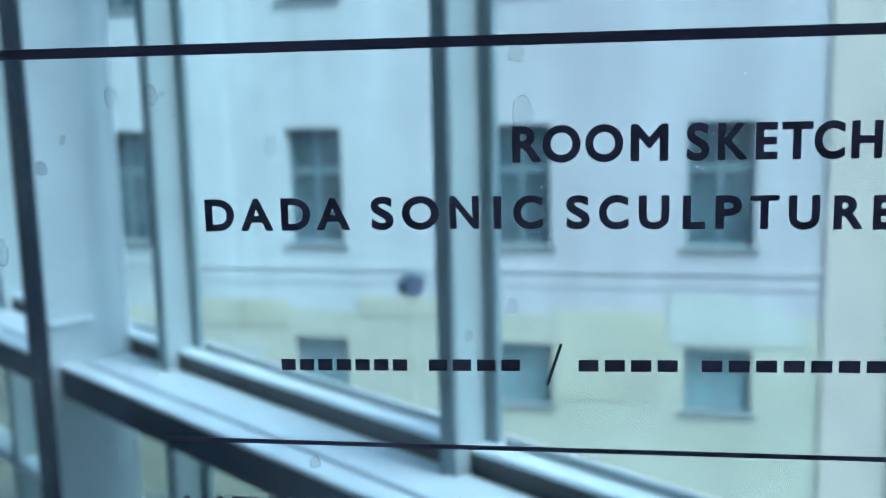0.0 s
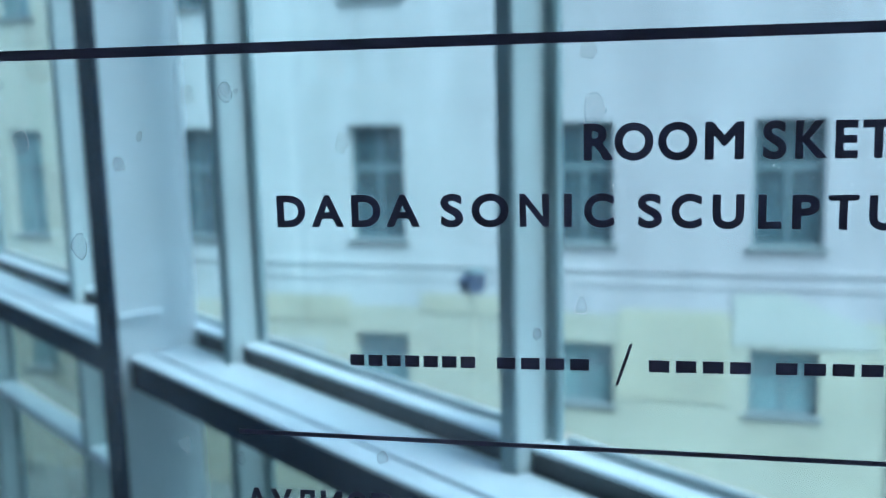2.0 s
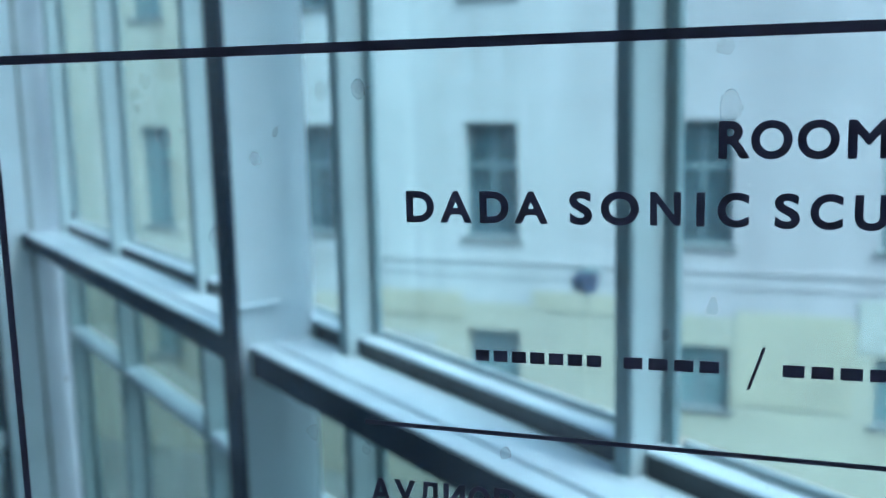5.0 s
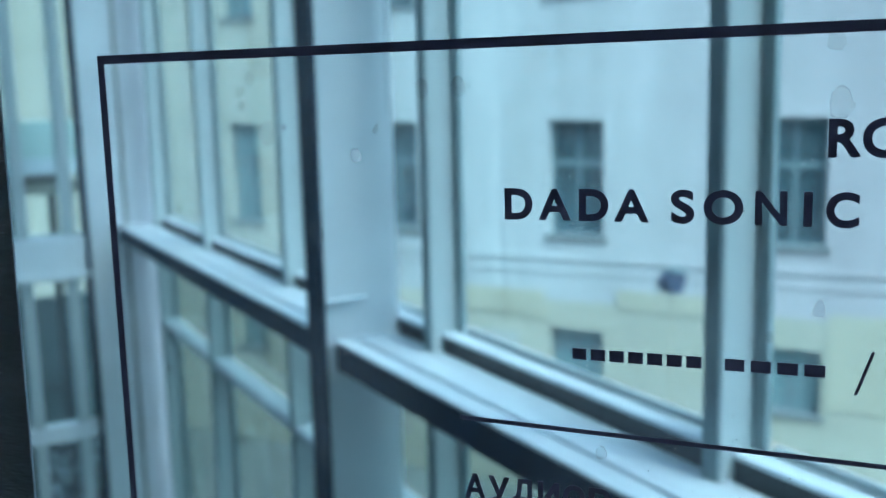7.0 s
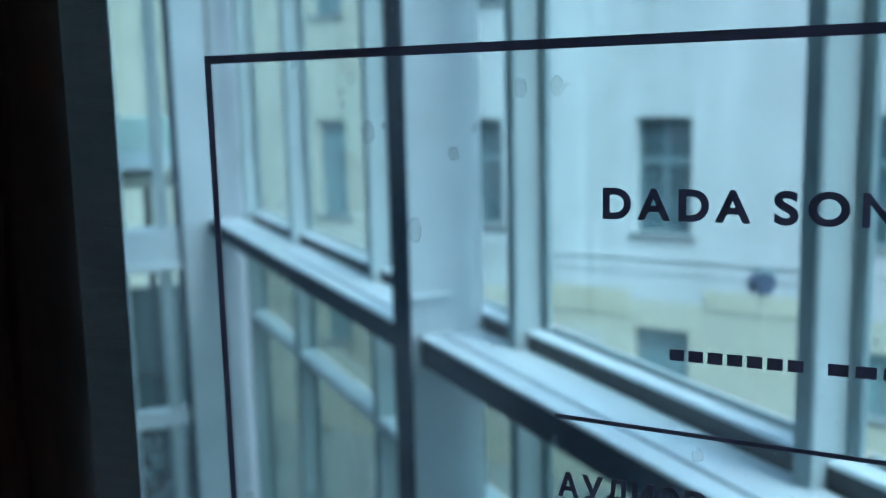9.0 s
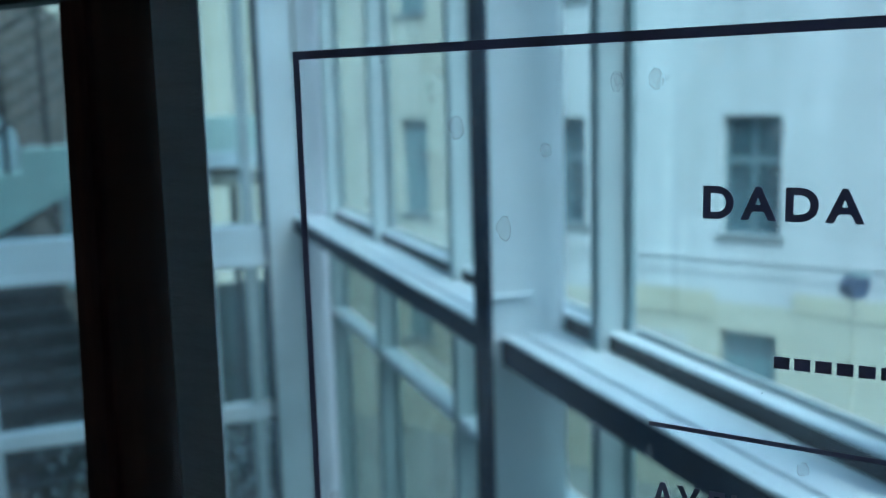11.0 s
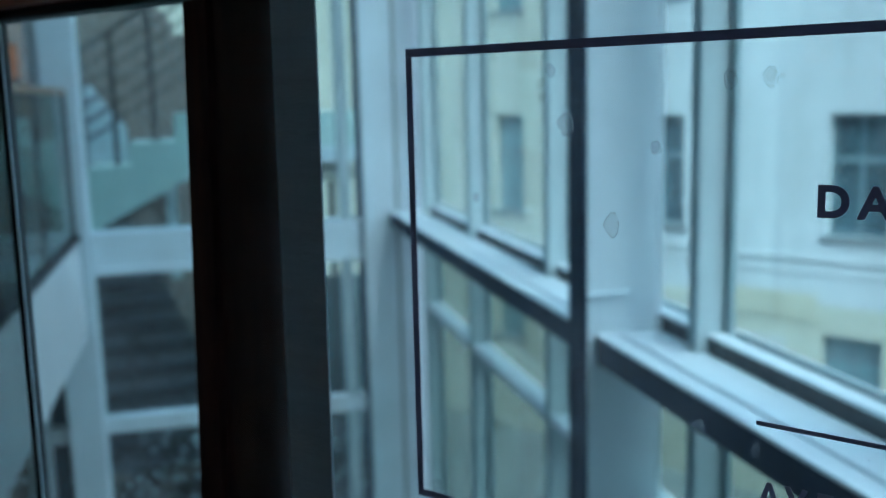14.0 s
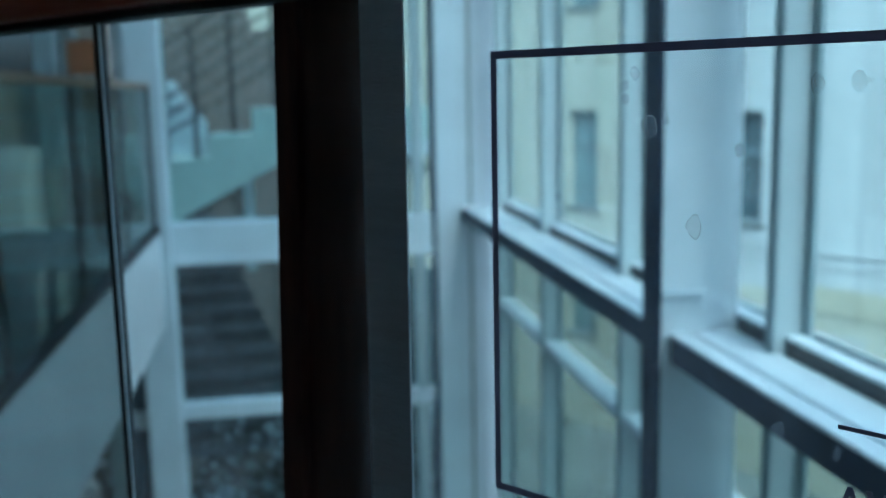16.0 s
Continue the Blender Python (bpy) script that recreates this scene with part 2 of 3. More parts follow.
def pierced(x0, x1, z0, z1, holes, y0, y1):
    """A wall in the xz plane from y0 to y1 with rectangular holes (x0, x1, z0, z1) through it."""
    bm = bmesh.new()
    xs = sorted({x0, x1, *(v for h in holes for v in h[:2])})
    zs = sorted({z0, z1, *(v for h in holes for v in h[2:])})
    solid = {}
    for i in range(len(xs) - 1):
        for k in range(len(zs) - 1):
            cx, cz = (xs[i] + xs[i + 1]) / 2, (zs[k] + zs[k + 1]) / 2
            solid[i, k] = not any(h[0] < cx < h[1] and h[2] < cz < h[3] for h in holes)
    def quad(*p):
        bm.faces.new([bm.verts.new(q) for q in p])
    for (i, k), s in solid.items():
        if not s:
            continue
        a, b, c, d = xs[i], xs[i + 1], zs[k], zs[k + 1]
        quad((a, y0, c), (b, y0, c), (b, y0, d), (a, y0, d))
        quad((b, y1, c), (a, y1, c), (a, y1, d), (b, y1, d))
        if not solid.get((i - 1, k)):
            quad((a, y1, c), (a, y0, c), (a, y0, d), (a, y1, d))
        if not solid.get((i + 1, k)):
            quad((b, y0, c), (b, y1, c), (b, y1, d), (b, y0, d))
        if not solid.get((i, k - 1)):
            quad((a, y1, c), (b, y1, c), (b, y0, c), (a, y0, c))
        if not solid.get((i, k + 1)):
            quad((a, y0, d), (b, y0, d), (b, y1, d), (a, y1, d))
    bmesh.ops.remove_doubles(bm, verts=bm.verts, dist=0.0005)
    return bm


def structure(name, bm, material, label, category, m=None):
    ob = part(name, bm, material)
    if m is not None:
        ob.matrix_world = m
    return tagged(ob, label, category, "", "structure")


# ---- the ground and the far house ----
structure("ground", box(-300, 300, -300, 300, -5.6, -5.3), GROUND, "grey slushy paved courtyard ground", "ground")

HOUSE = pose(9.55, 12.75, 0, 0, 0, -56.85)
house = thing("house", "pale plastered town house with rows of sash windows", "house", HOUSE)
AXES = (-20.5, -17.1, -13.7, -10.3, -6.9, -3.5, -0.08, 3.3, 6.3, 9.5, 12.7)
ROWS = ((-3.38, -2.37), (-0.81, 1.09), (3.1, 5.0))
holes = [(x - wide, x + wide, a, b) for x in AXES for wide in (0.36 if x < -5 else 0.5 if x > 5 else 0.47,) for a, b in ROWS]
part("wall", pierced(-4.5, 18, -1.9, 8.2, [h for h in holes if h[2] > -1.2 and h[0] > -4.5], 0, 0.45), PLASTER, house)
part("wall", pierced(-26, -4.5, -1.9, 8.2, [h for h in holes if h[2] > -1.2 and h[0] < -4.5], 0, 0.45), YELLOW, house, "pale yellow part of the wall")
part("plinth_wall", pierced(-26, 18, -5.3, -1.9, [h for h in holes if h[2] < -1.2], -0.012, 0.45), CREAM, house, "cream lower storey")
part("string_course", box(-4.5, 7.77, -0.03, 0.0, -1.21, -1.16, 0.006), PLASTER, house)
part("string_course", box(-4.5, 7.77, -0.02, 0.0, -1.43, -1.40, 0.006), PLASTER, house)
part("eaves", box(-26.3, 18.3, -0.5, 0.6, 8.2, 8.5, 0.05), PLASTER, house)
part("roof", prism([(-0.6, 8.5), (9, 12.0), (9, 8.5)], "x", -26.3, 18.3), ROOFM, house)
part("rear_wall", box(-26, 18, 0.9, 1.1, -5.3, 8.2), INNER, house)
part("pilaster", box(7.78, 8.75, -0.06, -0.013, -5.3, 8.2, 0.02), PILASTER, house, "dusty cream pilaster")
for a, b, c, d, m, tint in ((3.85, 5.5, -3.25, -1.8, OCHRE, "ochre"), (0.62, 2.6, -1.98, -1.66, OCHRE, "ochre"), (-2.3, -0.62, -2.2, -1.75, OCHRE, "ochre"),
                            (-3.0, -1.1, -3.3, -2.5, PALEPATCH, "paler")):
    part("wall_panel", box(a, b, -0.03, -0.013, c, d, 0.008), m, house, tint + " patch of the lower storey")
# slanted patch of light on the wall, put into the colour as a paler panel
part("wall_panel", prism([(5.56, -2.3), (5.56, -1.52), (6.3, -1.5), (7.6, -2.0), (7.6, -2.3)], "y", -0.03, -0.013), PALEPATCH, house, "pale light shape painted on the lower storey")
part("downpipe", bar((8.85, -0.12, -5.3), (8.85, -0.12, 8.2), 0.06), OCHRE, house, "rusty cream downpipe")


def house_window(x0, x1, z0, z1):
    x, bar_z = (x0 + x1) / 2, z0 + (z1 - z0) * 0.6
    pale = z1 < -1.2 or x < -5
    w = part("window", pierced(x0, x1, z0, z1,
             [(x0 + 0.06, x - 0.035, z0 + 0.06, bar_z), (x + 0.035, x1 - 0.06, z0 + 0.06, bar_z),
              (x0 + 0.06, x - 0.02, bar_z + 0.11, z1 - 0.06), (x + 0.02, x1 - 0.06, bar_z + 0.11, z1 - 0.06)], 0.16, 0.22), FRAMEW, house)
    for a, b in ((x0 + 0.01, x), (x, x1 - 0.01)):
        part("pane", box(a + 0.002, b - 0.002, 0.185, 0.195, z0 + 0.01, z1 - 0.01), PALEGLASS if pale else DARKGLASS, w)
    part("sill", box(x0 - 0.08, x1 + 0.08, -0.05, 0.158, z0 - 0.06, z0 + 0.012, 0.01), ROOFM, w)
    return w


for h in holes:
    house_window(*h)

lamp = thing("street_lamp", "dark blue street lamp on a thin pole", "street lamp", pose(6.1, 6.74, -5.3))
part("pole", bar((0, 0, 0), (0, 0, 4.96), 0.016), OCHRE, lamp)
part("base", bar((0, 0, 0), (0, 0, 0.5), 0.07, None, 12), RAILM, lamp)
part("lantern", prism([(-0.07, 4.96), (0.05, 4.96), (0.1, 5.06), (0.1, 5.13), (-0.02, 5.15), (-0.1, 5.1), (-0.11, 5.02)], "y", -0.08, 0.08),
     mat("dark_blue_enamel", (0.025, 0.034, 0.075), 0.5), lamp)
part("hood", box(-0.04, 0.12, -0.09, 0.09, 5.152, 5.17, 0.006), FRAMEW, lamp)

# ---- the glazed facade of the atrium ----
def fin_post(y):
    p = thing("steel_column", "white painted flat steel column of the glazed facade", "column", pose(0, y, 0), "facade columns")
    part("web", box(1.42, 1.73, 0.0, 0.13, -4.2, 9.0, 0.006), WHITE, p)
    part("flange", box(1.40, 1.42, -0.015, 0.148, -4.2, 9.0, 0.004), SHADEDPAINT, p, "inner flange, its shaded side darkened in the colour")
    part("outer_flange", box(1.7305, 1.75, -0.004, 0.134, -4.2, 9.0, 0.004), WHITE, p)
    part("splice_plate", box(1.424, 1.60, -0.026, -0.001, 0.688, 0.702, 0.003), LEDGE, p)
    return p


copy_thing(fin_post(3.59), pose(0, -0.92, 0))


def ledge_beam(y0, y1):
    b = thing("ledge_beam", "white horizontal steel ledge between the columns", "beam", pose(0, 0, 0), "facade ledges")
    # the ledge's unlit front, darkened by its own material
    part("front_edge", box(1.464, 1.48, y0, y1, 0.405, 0.517, 0.004), SHADEDPAINT, b, "front edge, its shaded side darkened in the colour")
    part("front_strip", box(1.458, 1.541, y0, y1, 0.518, 0.532, 0.004), LEDGE, b, "worn white front strip")
    part("rear_strip", box(1.557, 1.736, y0, y1, 0.518, 0.532, 0.004), LEDGE, b)
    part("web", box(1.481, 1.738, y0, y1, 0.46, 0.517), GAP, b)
    return b


ledge_beam(3.74, 8.185)
ledge_beam(-0.75, 3.588)

MULLIONS = [-1.36, 0.165, 1.69, 3.20, 4.82, 6.42, 7.88]


def mullion(y):
    m = thing("mullion", "pale aluminium window mullion with black gaskets", "mullion", pose(0, y, 0), "facade mullions", "structure")
    part("profile", box(1.70, 1.828, 0.0, 0.062, -4.2, 9.0, 0.004), MULL, m)
    part("gasket", box(1.81, 1.832, -0.04, 0.0, -4.2, 9.0, 0.003), SASH, m)
    part("gasket", box(1.81, 1.832, 0.062, 0.088, -4.2, 9.0, 0.003), SASH, m)
    # thin added strip, darker than the profile: shade on the inward face
    part("shaded_face", box(1.70 - 0.006, 1.70, 0.004, 0.058, -4.2, 9.0, 0.002), SASH, m, "inner face, darkened by a strip for its shade")
    return m


one = mullion(MULLIONS[0])
for y in MULLIONS[1:]:
    copy_thing(one, pose(0, y, 0))

for y, y2 in zip(MULLIONS, MULLIONS[1:]):
    bay = thing("window_bay", "tall facade window between two mullions", "window", pose(0, 0, 0), "facade windows", "structure")
    a, b = y + 0.09, y2 - 0.064
    part("sill", box(1.744, 1.836, y + 0.063, y2 - 0.001, 0.586, 0.600, 0.003), LEDGE, bay, "bright white window sill")
    # solid dark strip that stands for the shaded slot below the sill
    part("channel", box(1.75, 1.80, y + 0.063, y2 - 0.001, 0.497, 0.585), GAP, bay, "dark strip painting the shade of the recess under the sill")
    part("transom", box(1.70, 1.83, y + 0.063, y2 - 0.001, -0.285, -0.23, 0.004), LEDGE, bay)
    part("transom_gasket", box(1.80, 1.832, a, b, -0.315, -0.286), GASKET, bay)
    part("sill_gasket", box(1.815, 1.834, a, b, 0.601, 0.624, 0.002), MULL, bay)
    for z0, z1 in ((-4.2, -0.316), (-0.229, 0.495), (0.625, 9.0)):
        pane = part("pane", box(1.838, 1.844, y + 0.02, y2 + 0.04, z0, z1), WINGLASS if z0 > 0 else LOWGLASS, bay)
        pane.visible_shadow = z0 < 0

# ---- the end of the atrium ----
NORTH = 8.2
endwall = thing("end_glazing", "white framed glazed end wall with a deep floor beam", "glazed wall", pose(0, NORTH, 0), "", "structure")
part("floor_beam", box(-0.985, 1.205, -0.02, 0.2, 0.14, 0.475, 0.01), WHITE, endwall)
part("floor_beam_lip", box(-0.985, 1.205, -0.05, -0.021, 0.13, 0.19, 0.006), WHITE, endwall)
part("corner_column", box(-1.26, -0.985, -0.1, 0.2, -4.2, 9.0, 0.012), WHITE, endwall)
for z in (-1.145, -2.6, 2.9):
    part("transom", box(-0.985, 1.205, 0.0, 0.12, z - 0.07, z + 0.07, 0.006), WHITE, endwall)
for x in (0.25, 0.74, 1.085):
    part("upright", box(x - 0.045, x + 0.045, 0.002, 0.14, -4.2, 9.0, 0.005), MULL, endwall)
for z0, z1 in ((-4.2, -2.67), (-2.53, -1.22), (-1.07, 0.14), (0.475, 2.83), (2.97, 9.0)):
    pane = part("pane", box(-0.985, 1.205, 0.06, 0.066, z0, z1), WINGLASS, endwall)
    pane.visible_shadow = False
structure("corner_flange", box(1.206, 1.23, NORTH - 0.06, NORTH + 0.2, -4.2, 9.0, 0.004), SHADEDPAINT, "edge of the end pier, darkened as its shaded side", "trim")
structure("corner_joint", box(1.522, 1.54, NORTH - 0.016, NORTH - 0.011, -4.2, 9.0), GAP, "dark joint in the end pier", "trim")
structure("wall_corner", box(1.23, 1.84, NORTH - 0.01, NORTH + 0.2, -4.2, 9.0, 0.01), WHITE, "white end pier of the glazed facade", "wall")

# ---- the gallery beside the atrium ----
balcony = thing("gallery", "gallery floor with a tall white fascia", "balcony", pose(0, 0, 0), "", "structure")
part("fascia_backing", box(-1.09, -1.066, 2.25, 8.0, -0.34, 0.43), WHITE, balcony)
for i in range(8):
    part("fascia_panel", box(-1.064, -1.05, 2.25 + 0.719 * i, 2.966 + 0.719 * i, -0.345, 0.43, 0.004), FASCIA, balcony, "white fascia panel")
part("slab", box(-4.5, -1.09, 2.25, 8.4, -0.3, 0.4), CONCRETE, balcony)
part("edge_strip", box(-1.12, -1.045, 2.25, 8.1, 0.432, 0.475, 0.005), GASKET, balcony, "dark channel holding the glass")
balustrade = thing("balustrade", "green glass balustrade with a brown timber handrail", "railing", pose(0, 0, 0))
part("handrail", box(-1.11, -1.06, 2.25, 8.08, 1.575, 1.62, 0.012), HANDRAIL, balustrade, "brown timber handrail")
part("end_post", box(-1.10, -1.07, 8.04, 8.08, 0.476, 1.574, 0.004), RAILM, balustrade)
for i in range(4):
    y = 2.27 + 1.45 * i
    p = part("glass_panel", box(-1.09, -1.078, y, y + 1.42, 0.476, 1.574), BALGLASS, balustrade)
    p.visible_shadow = False
for i in range(1, 4):
    part("post", box(-1.096, -1.072, 2.245 + 1.45 * i, 2.268 + 1.45 * i, 0.476, 1.574, 0.003), RAILM, balustrade)
structure("wall_gallery_end", pierced(-4.5, -1.262, -4.2, 9.0, [(-4.3, -3.5, 0.45, 2.7), (-3.4, -2.6, 0.45, 2.7), (-2.45, -1.75, 0.45, 2.7), (-1.65, -1.35, 0.45, 2.7), (-4.3, -2.6, 3.0, 8.7), (-2.4, -1.35, 3.0, 8.7), (-3.6, -1.6, -3.4, -0.9), (-1.42, -1.275, -4.0, -1.27), (-1.42, -1.275, -1.12, -0.4)], NORTH, NORTH + 0.2), INNER,
          "grey plastered wall with openings behind the gallery", "wall")
for z0, z1 in ((-4.0, -1.27), (-1.12, -0.4)):
    structure("window_dark", box(-1.425, -1.27, NORTH + 0.08, NORTH + 0.1, z0 - 0.01, z1 + 0.01), DARKGLASS, "dark narrow window under the gallery", "window")
structure("wall_west", box(-4.7, -4.5, 2.0, 8.4, -4.2, 9.0), INNER, "plain grey wall of the gallery", "wall")
structure("wall_south", box(-4.7, -1.05, 2.0, 2.2, -4.2, 9.0), INNER, "plain grey wall at the gallery's end", "wall")
structure("floor_lower", box(-4.7, 1.84, -2.0, 8.4, -4.4, -4.2), DKFLOOR, "dark grey stone floor of the lower storey", "floor")
structure("ceiling", box(-4.7, 1.9, -6.0, 8.4, 9.0, 9.2), INNER, "plain ceiling over the atrium", "ceiling")
panel = thing("notice_board", "orange painted board standing behind the balustrade", "board", pose(-1.42, 7.5, 0.401, 0, 0, 0))
part("board", box(-0.13, 0.13, -0.02, 0.02, 1.29, 1.53, 0.006), ORANGE, panel)
for x in (-0.11, 0.11):
    part("leg", box(x - 0.012, x + 0.012, -0.018, 0.018, 0.0, 1.289, 0.003), RAILM, panel)
column = thing("gallery_column", "pale grey column on the gallery", "column", pose(-1.77, 7.8, 0.401))
part("shaft", box(-0.07, 0.07, -0.07, 0.07, 0, 8.59, 0.01), WHITE, column)
screen = thing("wall_panel", "dark rectangular panel on the gallery's end wall", "panel", pose(-2.06, NORTH - 0.001, 1.3))
part("board", box(-0.22, 0.22, -0.05, 0.0, -0.13, 0.13, 0.006), RAILM, screen)
part("rim", pierced(-0.245, 0.245, -0.155, 0.155, [(-0.221, 0.221, -0.131, 0.131)], -0.058, 0.0), GASKET, screen)
cabinet = thing("wooden_cabinet", "brown wooden cabinet standing on the gallery", "cabinet", pose(-1.37, 7.75, 0.401))
part("body", box(-0.1, 0.1, -0.14, 0.14, 0.05, 1.26, 0.008), HANDRAIL, cabinet)
part("door", box(-0.085, 0.085, -0.155, -0.141, 0.1, 1.22, 0.004), HANDRAIL, cabinet)
part("plinth", box(-0.09, 0.09, -0.13, 0.13, 0, 0.049), GASKET, cabinet)

# ---- the stairs outside the end wall ----
structure("wall_stair", prism([(-2.6, -5.3), (0.62, -5.3), (0.62, 2.0), (-0.1, 2.0), (-0.1, 2.32), (-0.39, 2.32), (-0.39, 2.5), (-0.58, 2.7), (-0.9, 3.3), (-0.9, 5.6), (-2.6, 5.6)], "y", 12.6, 12.9), BRICKW, "grey brown brick wall behind the stairs", "wall")
lower = thing("stair_flight", "dark steel stair flight with open grating treads", "stairs", pose(-0.4, 8.8, -1.75, 0, 0, 10))
for i in range(12):
    part("tread", box(-0.66, 0.62 - 0.055 * i, 0.27 * i, 0.27 * i + 0.29, 0.165 * i, 0.165 * i + 0.04, 0.005), TREAD, lower)
    part("nosing", box(-0.66, 0.62 - 0.055 * i, 0.27 * i - 0.012, 0.27 * i + 0.002, 0.165 * i + 0.012, 0.165 * i + 0.043, 0.003), TREADEDGE, lower)
    part("riser", box(-0.66, 0.62 - 0.055 * i, 0.27 * i + 0.275, 0.27 * i + 0.29, 0.165 * i + 0.041, 0.165 * i + 0.164), TREAD, lower)
for x in (-0.69,):
    part("stringer", prism([(-0.1, -0.2), (0.1, -0.2), (3.4, 1.75), (3.4, 2.0), (3.2, 2.0), (-0.1, 0.1)], "x", x - 0.02, x + 0.02), RAILM, lower)
    part("handrail", bar((x, 0, 0.95), (x, 3.3, 2.9), 0.022), RAILM, lower)
for i in (0, 4, 8, 11):
    for x in (-0.69, 0.66 - 0.055 * i):
        part("baluster", bar((x, 0.27 * i + 0.1, 0.165 * i), (x, 0.27 * i + 0.1, 0.165 * i + 1.0), 0.014), RAILM, lower)
for x in (-0.69,):
    for y in (0.15, 3.25):
        part("support", box(x - 0.04, x + 0.04, y - 0.04, y + 0.04, -3.55, y * 0.6, 0.004), RAILM, lower)

part("handrail", bar((0.66, 0.0, 1.0), (0.05, 3.07, 2.82), 0.022), RAILM, lower)
part("handrail", bar((-0.48, 0.25, 1.38), (0.1, 0.25, 0.54), 0.02), RAILM, lower)
part("baluster", bar((-0.38, 0.25, 0.2), (-0.38, 0.25, 1.24), 0.022), RAILM, lower)
part("baluster", bar((0.1, 0.25, 0.2), (0.1, 0.25, 0.56), 0.022), RAILM, lower)
upper = thing("stair_flight_upper", "pale green panelled upper stair flight with dark railings", "stairs", pose(0, 10.1, 0))
part("side_panel", prism([(-1.35, 0.2), (-1.22, 0.23), (-1.09, 0.29), (-0.65, 0.52), (-0.18, 0.76), (0.4, 1.05), (0.4, 1.75), (0.05, 1.75), (0.05, 1.38), (-0.335, 1.38), (-0.345, 1.115),
                          (-0.77, 1.115), (-0.78, 0.89), (-1.35, 0.86)], "y", 0, 0.9), GREENW, upper, "pale green side panel")
for x, z, top in ((-1.19, 0.86, 2.0), (-0.9, 0.89, 2.2), (-0.53, 1.116, 2.43), (-0.1, 1.385, 2.72), (0.3, 1.75, 2.98)):
    part("baluster", bar((x, 0.03, z), (x, 0.03, top), 0.024), RAILM, upper)
for k in range(6):
    part("rail", bar((-1.3, 0.03, 1.06 + 0.175 * k), (0.35, 0.03, 2.12 + 0.175 * k), 0.014 if k < 5 else 0.022), RAILM, upper)
part("screen", prism([(-1.35, 0.9), (-0.82, 0.9), (-0.83, 1.25), (-1.0, 1.48), (-1.14, 1.67), (-1.35, 1.8)], "y", 0.5, 0.54), SNOW, upper, "white louvred screen")
for k in range(5):
    part("louvre", box(-1.35, -0.84 - 0.1 * max(0, k - 1), 0.44, 0.499, 0.94 + 0.16 * k, 1.01 + 0.16 * k, 0.004), LEDGE, upper)
for a, b in (((-1.08, 0.2, 0.26), (-0.63, 0.2, 0.5)), ((-0.63, 0.2, 0.5), (-0.42, 0.2, 0.22)), ((-1.1, 0.2, 0.225), (-0.3, 0.2, 0.2))):
    part("brace", bar(a, b, 0.02), RAILM, upper)
part("brace_post", box(-0.47, -0.36, 0.16, 0.24, -0.3, 0.68, 0.005), MULL, upper)
for x in (-1.3, 0.35):
    part("support", box(x - 0.05, x + 0.05, 0.4, 0.5, -5.3, 0.9 if x > 0 else 0.3, 0.005), RAILM, upper)

landing = thing("stair_landing", "pale green panelled stair landing with dark rails", "stairs", pose(0, 10.0, 0))
part("side_panel", box(0.66, 1.5, 0, 0.06, 1.02, 1.37, 0.01), GREENW, landing, "pale green side panel")
part("slab", box(0.66, 1.5, 0.0, 1.2, 0.86, 1.01, 0.01), WHITE, landing)
part("soffit", box(0.66, 1.5, 0.1, 1.2, 0.66, 0.78, 0.01), CREAM, landing)
part("screen_wall", box(0.66, 1.02, 0.9, 1.0, -0.5, 0.65), CREAM, landing, "cream plastered wall under the landing")
part("lower_wall", box(0.62, 1.6, 0.88, 1.0, -5.3, -0.502), RETAIN, landing, "dark wall below the landing")
part("support", box(1.2, 1.27, 0.4, 0.47, -5.3, 0.65, 0.005), RAILM, landing)
part("rail", bar((0.55, -0.75, -0.86), (1.4, -0.75, -1.2), 0.018), RAILM, landing)
part("rail", bar((0.55, -0.75, -1.81), (1.4, -0.75, -1.82), 0.018), RAILM, landing)
for x in (0.6, 1.36):
    part("rail_post", bar((x, -0.75, -2.62), (x, -0.75, -0.86 - 0.4 * (x - 0.55)), 0.018), RAILM, landing)
rubble = bmesh.new()
rng = random.Random(4)
for i in range(150):
    s = rng.uniform(0.06, 0.25)
    bmesh.ops.create_icosphere(rubble, subdivisions=1, radius=s, matrix=Matrix.LocRotScale(
        (rng.uniform(-1.4, 1.4), rng.uniform(8.7, 9.6), rng.uniform(-2.7, -2.5) - 0.0),
        Euler((rng.uniform(0, 3), rng.uniform(0, 3), 0)), (1, rng.uniform(0.5, 1.3), rng.uniform(0.4, 0.9))))
for v in rubble.verts:
    v.co += noise.noise_vector(v.co * 7) * 0.05
tagged(part("rubble", rubble, ROCK), "dark rubble heaped below the stairs", "rubble", "", "stuff")
structure("terrace", box(-1.6, 1.6, 8.45, 9.9, -5.3, -2.62), ROCK, "concrete terrace beside the end wall", "terrace")
snow = bmesh.new()
for i in range(70):
    bmesh.ops.create_icosphere(snow, subdivisions=2, radius=rng.uniform(0.08, 0.2), matrix=Matrix.LocRotScale(
        (rng.uniform(-1.3, 1.3), rng.uniform(8.6, 9.4), rng.uniform(-2.52, -2.4)), None, (1, 1, 0.45)))
for v in snow.verts:
    v.co += noise.noise_vector(v.co * 9) * 0.04
tagged(part("snow_patches", snow, SNOW), "patches of old snow on the rubble", "snow", "", "stuff")



